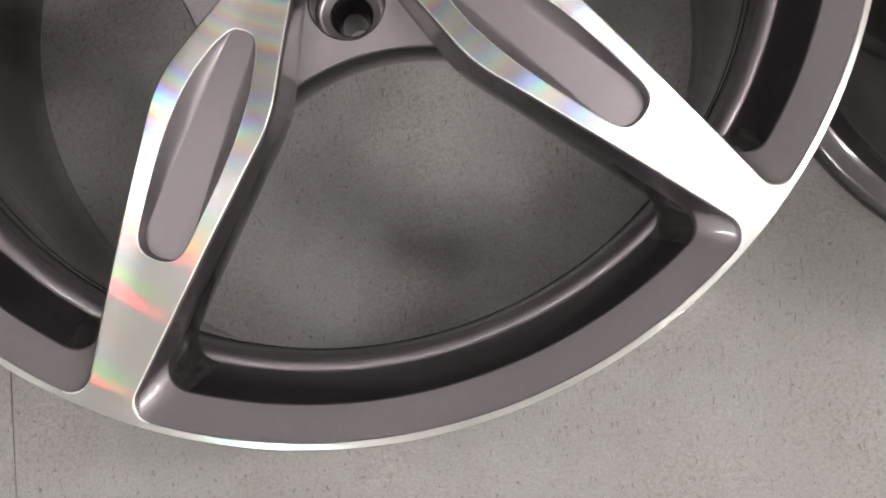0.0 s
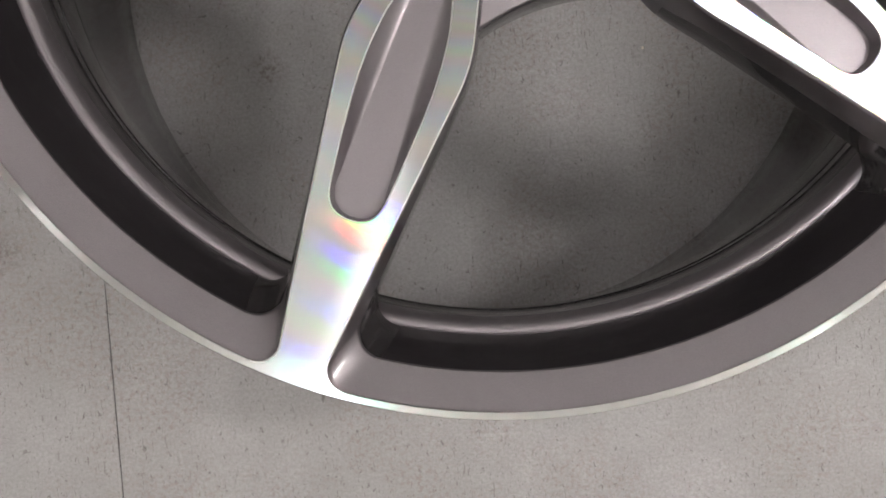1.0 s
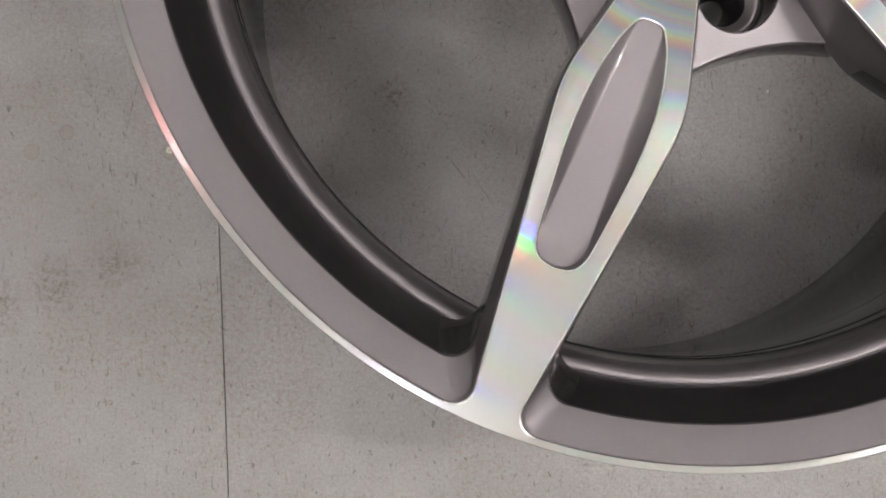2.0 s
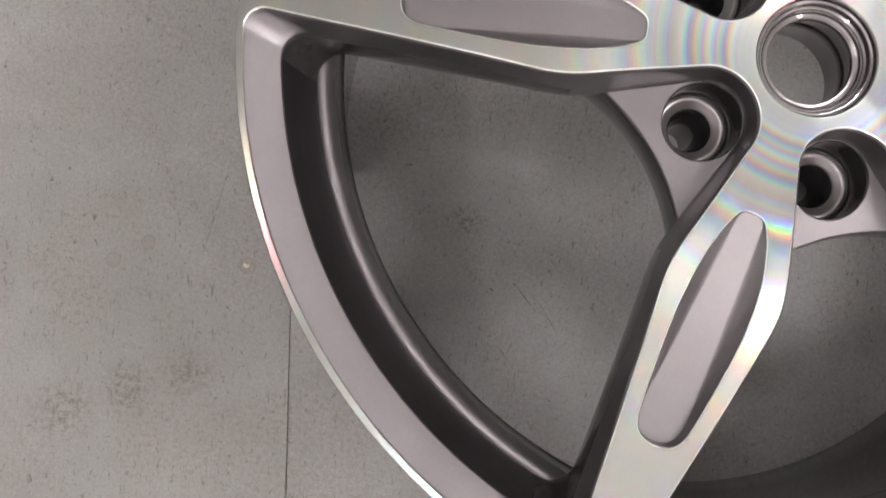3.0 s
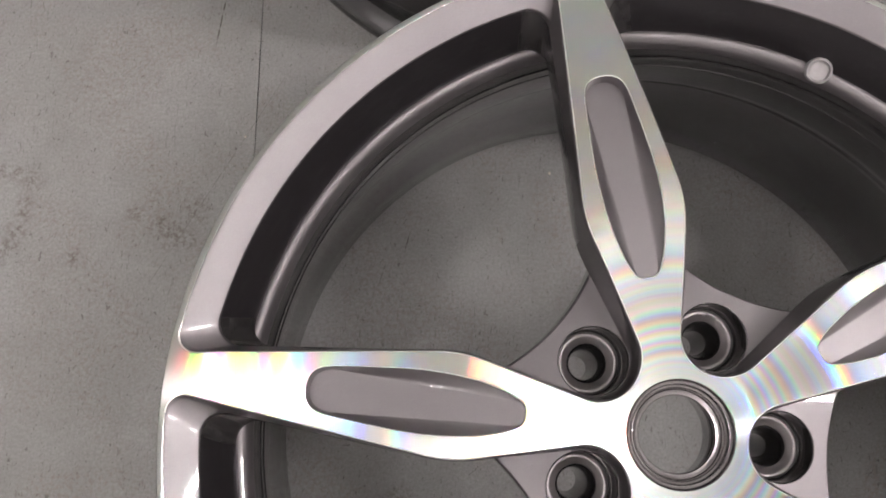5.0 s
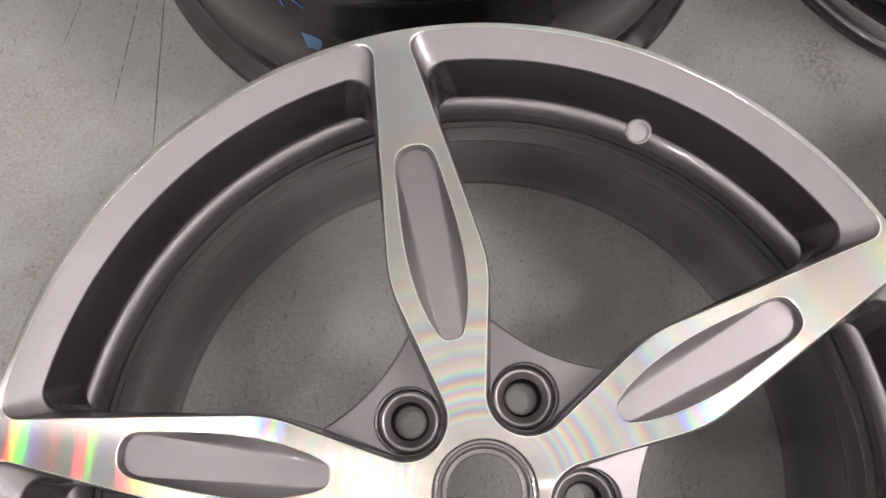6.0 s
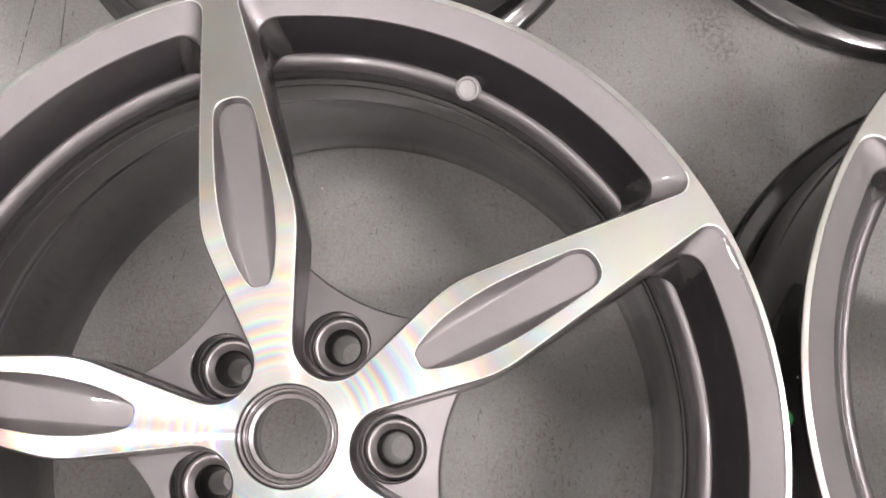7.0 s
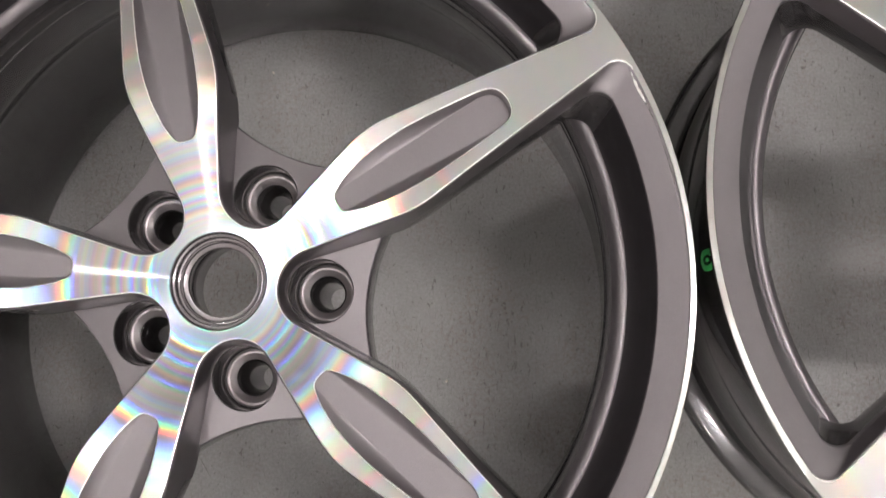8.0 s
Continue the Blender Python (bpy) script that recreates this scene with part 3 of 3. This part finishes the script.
    # hub: stepped bore and the sturdy back
    lathe("centre_bore", [(0.0293, 0.2522), (0.0290, 0.2520), (0.0284, 0.2512), (0.0281, 0.2494), (0.0272, 0.2489), (0.0266, 0.2490), (0.0262, 0.2482), (0.0260, 0.2466), (0.0250, 0.2460), (0.0244, 0.2462), (0.0238, 0.2456), (0.0234, 0.2440), (0.0222, 0.2434), (0.0210, 0.2435), (0.0206, 0.2428), (0.0205, 0.2412), (0.0209, 0.2396), (0.0226, 0.2384), (0.0246, 0.2376), (0.0252, 0.2366), (0.0254, 0.2250), (0.0248, 0.2240), (0.0247, 0.2200), (0.0256, 0.2190), (0.0262, 0.2160), (0.0275, 0.1980), (0.0290, 0.1960), (0.0320, 0.1960), (0.0335, 0.1980), (0.0335, 0.2350)], 96, BORE, wheel, "stepped gunmetal centre bore", sharp=30)
    # lug pads
    for k in range(5):
        angle = theta + HALF + 2 * HALF * k
        build_pad(wheel, angle)
    return wheel


def pad_level(x):
    """Height of the web, which falls gently outward."""
    return PAD_Z - PAD_FALL * (float(x) - LUG[0])


def build_pad(wheel, angle):
    """The lower painted web between two spokes with its bored lug seat."""
    edge = [(0.0846 + 0.0050 * (y / 0.034) ** 2, y) for y in np.linspace(-0.046, 0.046, 25)]
    outline = np.array(edge + [(0.074, 0.047), (0.0520, 0.0365), (0.0400, 0.0250), (0.0330, 0.0110), (0.0318, 0.0), (0.0330, -0.0110), (0.0400, -0.0250), (0.0520, -0.0365), (0.074, -0.047)])
    ring = np.array([(LUG[0] + 0.0194 * math.cos(a), 0.0194 * math.sin(a)) for a in np.linspace(0, 2 * math.pi, 48, endpoint=False)])
    from mathutils.geometry import delaunay_2d_cdt
    pts = [Vector(q) for q in outline] + [Vector(q) for q in ring]
    m, c = len(outline), len(ring)
    edges = [(i, (i + 1) % m) for i in range(m)] + [(m + i, m + (i + 1) % c) for i in range(c)]
    cv, _, cf, _, _, _ = delaunay_2d_cdt(pts, edges, [], 0, 1e-7)
    cv = np.array([tuple(v) for v in cv])
    cf = np.array([f for f in cf])
    mid = cv[cf].mean(axis=1)
    cf = cf[inside(outline, mid) & ~inside(ring, mid)]
    flat = turned(cv, angle)
    verts = [(x, y, pad_level(q)) for (x, y), q in zip(flat, cv[:, 0])]
    faces = [tuple(int(x) for x in f) for f in cf]
    norms = [(0, 0, 1)] * len(verts)
    # outer edge: small round, then down the front of the web
    steps = [(0.0, 0.0), (0.0005, -0.0002), (0.0010, -0.0008), (0.0014, -0.0020), (0.0018, -0.0100), (0.0018, -0.0220), (-0.0060, -0.0520)]
    grid = []
    for push, dz in steps:
        grid.append([(*turned([(x + push, y)], angle)[0], pad_level(x) + dz) for x, y in edge])
    grid = np.array(grid)
    gn = grid_normals(grid, False)
    grid_piece(grid, gn, 0, 4, 0, len(edge), False, verts, faces, norms)
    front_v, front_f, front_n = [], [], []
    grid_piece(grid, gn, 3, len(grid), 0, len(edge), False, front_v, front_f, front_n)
    pad = link_mesh("lug_pad", verts, faces, PAINT, wheel, "gunmetal web between spokes round a lug hole", sharp=40)
    # darker copy of the pad lacquer stands for the shade on the web's front
    link_mesh("web_front", front_v, front_f, SHADED, pad, "front face of the web, its shade put into the colour", sharp=40)
    centre = turned([LUG], angle)[0]
    z = PAD_Z
    # the hole's shade is coloured in with the darkened lacquer
    bore = lathe("lug_bore", [(0.0197, z + 0.0001), (0.0193, z - 0.0001), (0.0189, z - 0.0007), (0.0188, z - 0.0020), (0.0188, z - 0.0200), (0.0185, z - 0.0208), (0.0179, z - 0.0211)], 56, SHADED, pad, "wall of the lug hole, its shade put into the lacquer colour", centre=tuple(centre), sharp=60)
    lathe("lug_seat", [(0.0180, z - 0.0210), (0.0176, z - 0.0203), (0.0170, z - 0.0198), (0.0162, z - 0.0196), (0.0153, z - 0.0199), (0.0144, z - 0.0206), (0.0134, z - 0.0214), (0.0124, z - 0.0221), (0.0118, z - 0.0225), (0.0114, z - 0.0230)], 56, SEAT, pad, "bright machined seat ring", centre=tuple(centre), sharp=80)
    out = turned([(1, 0)], angle)[0]
    for v in bore.data.vertices:
        if v.co.z > z - 0.004:
            v.co.z -= PAD_FALL * ((v.co.x - centre[0]) * out[0] + (v.co.y - centre[1]) * out[1])
    # darkened lacquer again, for the shade deep in the hole
    lathe("bolt_hole", [(0.0114, z - 0.0230), (0.0109, z - 0.0236), (0.0104, z - 0.0250), (0.0095, z - 0.0290), (0.0082, z - 0.0380), (0.0074, z - 0.0500), (0.0072, z - 0.0690), (0.0084, z - 0.0700), (0.0150, z - 0.0700), (0.0160, z - 0.0500)], 40, SHADED, pad, "through hole of the lug seat, its depth shade put into the colour", centre=tuple(centre), sharp=38)


# ---- the room ----
def slab(name, x0, x1, y0, y1, z0, z1, material, bevel=0.0):
    bm = bmesh.new()
    bmesh.ops.create_cube(bm, size=1.0)
    for v in bm.verts:
        v.co = ((x0 + x1) / 2 + v.co.x * (x1 - x0), (y0 + y1) / 2 + v.co.y * (y1 - y0), (z0 + z1) / 2 + v.co.z * (z1 - z0))
    if bevel:
        bmesh.ops.bevel(bm, geom=bm.edges[:], offset=bevel, segments=2, affect="EDGES", profile=0.5)
    me = bpy.data.meshes.new(name)
    bm.to_mesh(me)
    bm.free()
    me.materials.append(material)
    return new(name, me)


X0, X1, Y0, Y1 = -3.6, 3.6, -3.3, 3.9
floor = tagged(slab("floor", X0, X1, Y0, Y1, -0.12, -0.004, GROUT), "grey cement-look floor of large panels with dark joints", "floor", kind="structure")
JOINT, LEAN = -0.2875, 0.0130
xs = [X0 - 0.06] + [JOINT + 1.2 * k for k in range(-2, 4)] + [X1 + 0.06]
ys = [Y0 - 0.06, -0.9, 1.5, Y1 + 0.06]
for i in range(len(xs) - 1):
    for j in range(len(ys) - 1):
        tile = slab("floor_panel", xs[i] + 0.0003, xs[i + 1] - 0.0003, ys[j] + 0.0003, ys[j + 1] - 0.0003, -0.003, 0.0, FLOOR, 0.0004)
        tile.data.transform(Matrix.Translation((JOINT, 0, 0)) @ Matrix.Rotation(LEAN, 4, "Z") @ Matrix.Translation((-JOINT, 0, 0)))
        tile.parent = floor
tagged(slab("ceiling", X0, X1, Y0, Y1, CEILING, CEILING + 0.1, WHITE), "plain white painted ceiling", "ceiling", kind="structure")
# unseen walls, added in white to bounce light evenly onto the wheels
for name, box in (("bounce_wall_north", (X0, X1, Y1, Y1 + 0.1)), ("bounce_wall_south", (X0, X1, Y0 - 0.1, Y0)), ("bounce_wall_east", (X1, X1 + 0.1, Y0 - 0.1, Y1 + 0.1)), ("bounce_wall_west", (X0 - 0.1, X0, Y0 - 0.1, Y1 + 0.1))):
    tagged(slab(name, *box, -0.12, CEILING + 0.1, WHITE), "plain white wall out of view, added to even out the light", "wall", kind="structure")


def tube_lamp(x, y, length, turn, bare):
    """A suspended tube with its two end caps and wires: a bare slim strip, or an added fill tube in a tray that throws
    its light upward.
    """
    lamp = new("tube_lamp")
    thick = 0.006 if bare else 0.014
    for end in (-0.5, 0.5):
        bm = bmesh.new()
        bmesh.ops.create_cone(bm, cap_ends=True, segments=16, radius1=thick + 0.003, radius2=thick + 0.003, depth=0.04, matrix=Matrix.Translation((0, end * (length + 0.04), 0)) @ Matrix.Rotation(radians(90), 4, "X"))
        bmesh.ops.bevel(bm, geom=[e for e in bm.edges if e.calc_face_angle(0) > 1], offset=0.002, segments=2, affect="EDGES")
        part("end_cap", bm, STEEL, lamp, "white end cap")
    bm = bmesh.new()
    bmesh.ops.create_cone(bm, cap_ends=True, segments=16, radius1=thick, radius2=thick, depth=length, matrix=Matrix.Rotation(radians(90), 4, "X"))
    part("tube", bm, LIT_NEAR if bare else LIT_FILL, lamp, "glowing lamp tube")
    if not bare:
        arc = [(0.055 * math.cos(a), 0.055 * math.sin(a) * 0.9) for a in np.linspace(math.pi, 2 * math.pi, 13)]
        arc += [(x * 0.93, z * 0.93 + 0.001) for x, z in arc[::-1]]
        ends = (-length / 2 - 0.03, length / 2 + 0.03)
        verts = [(x, y, z) for y in ends for x, z in arc]
        m = len(arc)
        faces = [(i, (i + 1) % m, m + (i + 1) % m, m + i) for i in range(m)]
        faces += [tuple(range(13)), tuple(range(m + 12, m - 1, -1))]
        link_mesh("fill_tray", verts, faces, STEEL, lamp, "white tray of an added fill lamp, throwing its light upward", sharp=40)
    for end in (-0.52, 0.52):
        bm = bmesh.new()
        bmesh.ops.create_cone(bm, cap_ends=True, segments=8, radius1=0.002, radius2=0.002, depth=CEILING - LAMP_Z - 0.024, matrix=Matrix.Translation((0, end * length, 0.012 + (CEILING - LAMP_Z) / 2)))
        part("wire", bm, STEEL, lamp)
    lamp.matrix_basis = pose(x, y, LAMP_Z, 0, 0, turn)
    return tagged(lamp, "unseen suspended white tube lamp, placed to light the room, switched on", "lamp", group="ceiling lamps")


for x, y, length, turn in ((1.25, 0.05, 0.85, 90), (-0.86, 0.07, 0.20, 90), (-0.60, -1.26, 0.38, 0), (1.5, -1.3, 0.24, 90)):
    tube_lamp(x, y, length, turn, True)
# six unseen fill lamps, added only to brighten the ceiling
for x, y in ((2.3, 2.0), (0.0, 2.8), (-3.0, 2.0), (2.3, -2.4), (0.0, -2.5), (-3.0, -1.6)):
    tube_lamp(x, y, 1.2, 90, False)

# ---- the wheels ----
THETA = radians(30.61)
main_wheel = tagged(build_wheel(THETA), "gunmetal and diamond-cut five-spoke alloy wheel lying face up", "wheel", group="set of wheels")
east_wheel = tagged(copy_thing(main_wheel, pose(0.555, 0.041, 0, 0, 0, -28.6)), "five-spoke alloy wheel with a green mark on its barrel", "wheel", group="set of wheels")
north_wheel = tagged(copy_thing(main_wheel, pose(-0.047, 0.564, 0, 0, 0, 14)), "five-spoke alloy wheel with blue marks on its barrel", "wheel", group="set of wheels")
far_wheel = tagged(copy_thing(main_wheel, pose(0.502, 0.607, 0, 0, 0, 40)), "five-spoke alloy wheel lying face up behind the others", "wheel", group="set of wheels")


def valve(wheel):
    """The stubby grey valve boss on the inner ridge of the barrel."""
    a = math.atan2(0.222, 0.0972)
    bm = bmesh.new()
    prof = [(0.0078, -0.010), (0.0078, 0.0012), (0.0074, 0.0020), (0.0066, 0.0022), (0.0060, 0.0016), (0.0058, 0.0006), (0.0052, 0.0003), (0.0, 0.0003)]
    rings = [[bm.verts.new((r * math.cos(t), r * math.sin(t), z)) for t in np.linspace(0, 2 * math.pi, 32, endpoint=False)] for r, z in prof[:-1]]
    for r0, r1 in zip(rings, rings[1:]):
        for k in range(32):
            bm.faces.new((r0[k], r0[(k + 1) % 32], r1[(k + 1) % 32], r1[k]))
    bm.faces.new(rings[-1])
    ob = part("valve_boss", bm, CAP, wheel, "pale grey round valve boss")
    ob.matrix_basis = Matrix.Translation((0.2360 * math.cos(a), 0.2360 * math.sin(a), 0.2285)) @ Matrix.Rotation(a, 4, "Z") @ pose(0, 0, 0, 0, -30, 0)


valve(main_wheel)


def worn_edge(wheel):
    """Bare bright metal where the lacquer has chipped off beside the lip."""
    angles = np.linspace(27.0, 7.2, 150)
    verts, faces = [], []
    for i, deg in enumerate(angles):
        a = radians(deg)
        rough = noise.noise(Vector((deg * 1.7, 0.3, 0.0))) + 0.5 * noise.noise(Vector((deg * 5.1, 4.0, 0.0)))
        near = math.exp(-((deg - 23.6) / 2.0) ** 2)
        wide = (0.00035 + 0.0010 * near) * (1.0 + 0.8 * rough)
        wide *= min(1.0, (27.0 - deg) / 0.6 + 0.05, (deg - 7.2) / 0.6 + 0.05)
        mid = 0.2688 - 0.0009 * near + 0.0003 * rough
        for k, r in enumerate((mid + wide / 2, mid, mid - wide / 2)):
            z = 0.2579 - 0.457 * (0.2685 - r) + (0.0004 if k == 1 else 0.00015)
            verts.append((r * math.cos(a), r * math.sin(a), z))
        if i:
            b = 3 * i
            faces += [(b - 3, b - 2, b + 1, b), (b - 2, b - 1, b + 2, b + 1)]
    link_mesh("chipped_edge", verts, faces, EDGE, wheel, "chipped edge showing bare bright metal", sharp=60)


worn_edge(main_wheel)
BARREL_OUT = [(0.03, 0.2540), (0.05, 0.2552), (0.056, 0.2520), (0.09, 0.2512), (0.138, 0.2500), (0.148, 0.2470), (0.164, 0.2400), (0.175, 0.2384), (0.2, 0.2390)]


def on_barrel(degrees, z, lift):
    r = float(np.interp(z, *zip(*BARREL_OUT))) + lift
    return (r * math.cos(radians(degrees)), r * math.sin(radians(degrees)), z)


def barrel_patch(name, label, outline, material, wheel, holes=None):
    """A thin mark laid on the outside of a barrel: outline of (degrees round the axis, height)."""
    count = len(outline)
    inner = holes if holes else [(sum(a for a, _ in outline) / count, sum(z for _, z in outline) / count)] * count
    steps = 5
    verts = [on_barrel(a + (b[0] - a) * k / steps, z + (b[1] - z) * k / steps, 0.0005) for k in range(steps + 1) for (a, z), b in zip(outline, inner)]
    faces = [(k * count + i, k * count + (i + 1) % count, (k + 1) * count + (i + 1) % count, (k + 1) * count + i) for k in range(steps) for i in range(count)]
    return link_mesh(name, verts, faces, material, wheel, label, sharp=60)


# blue tape and marker strokes on the barrel behind; a green oval stamp on the barrel beside
turn = 14.0
tape = [(-111.2 - turn, 0.131), (-109.2 - turn, 0.1315), (-107.4 - turn, 0.1290), (-107.6 - turn, 0.1180), (-108.6 - turn, 0.1085), (-110.6 - turn, 0.1070)]
barrel_patch("blue_tape", "scrap of pale blue tape", tape, TAPE, north_wheel)
for a0, z0, a1, z1 in ((-113.35, 0.1625, -110.17, 0.1575), (-115.68, 0.161, -114.11, 0.153), (-115.78, 0.1645, -114.23, 0.1585), (-115.07, 0.165, -113.62, 0.17), (-113.62, 0.17, -114.5, 0.161), (-111.94, 0.1705, -112.13, 0.163)):
    da, dz = a1 - a0, z1 - z0
    run = math.hypot(da * 0.0043, dz)
    wa, wz = -dz / run * 0.0008 / 0.0043, da * 0.0043 / run * 0.0008
    barrel_patch("marker_stroke", "blue marker stroke", [(a0 + wa - turn, z0 + wz), (a1 + wa - turn, z1 + wz), (a1 - wa - turn, z1 - wz), (a0 - wa - turn, z0 - wz)], BLUE, north_wheel)
ring = [(math.cos(t), math.sin(t)) for t in np.linspace(0, 2 * math.pi, 28, endpoint=False)]
back = -175.4 + 28.6
barrel_patch("green_stamp", "green oval ring stamped on the barrel", [(back + 1.75 * c, 0.142 + 0.0125 * q) for c, q in ring], GREEN, east_wheel, [(back + 0.85 * c, 0.142 + 0.0058 * q) for c, q in ring])
barrel_patch("green_stamp_core", "green dash inside the stamped ring", [(back + 0.35 * c, 0.142 + 0.0022 * q) for c, q in ring], GREEN, east_wheel)


def chip(x, y, size):
    """A crumb of grit stuck to the floor."""
    bm = bmesh.new()
    bmesh.ops.create_icosphere(bm, subdivisions=2, radius=size)
    for v in bm.verts:
        v.co *= 0.75 + 0.5 * noise.noise(v.co / size * 1.3 + Vector((x, y, 0)) * 40)
        v.co.z = max(v.co.z * 0.5, -size * 0.2)
    low = min(v.co.z for v in bm.verts)
    for v in bm.verts:
        v.co.z -= low
    me = bpy.data.meshes.new("grit_crumb")
    bm.to_mesh(me)
    bm.free()
    me.materials.append(CRUMB)
    ob = new("grit_crumb", me)
    ob.location = (x, y, 0.0)
    return tagged(ob, "small pale crumb of grit lying on the floor", "grit", group="crumbs on the floor")


chip(-0.320, -0.097, 0.0031)
for x, y, size in ((-0.2993, 0.2381, 0.0013), (-0.0379, 0.2135, 0.0014), (0.1168, -0.063, 0.0013), (0.0894, 0.2372, 0.0016)):
    chip(x, y, size)
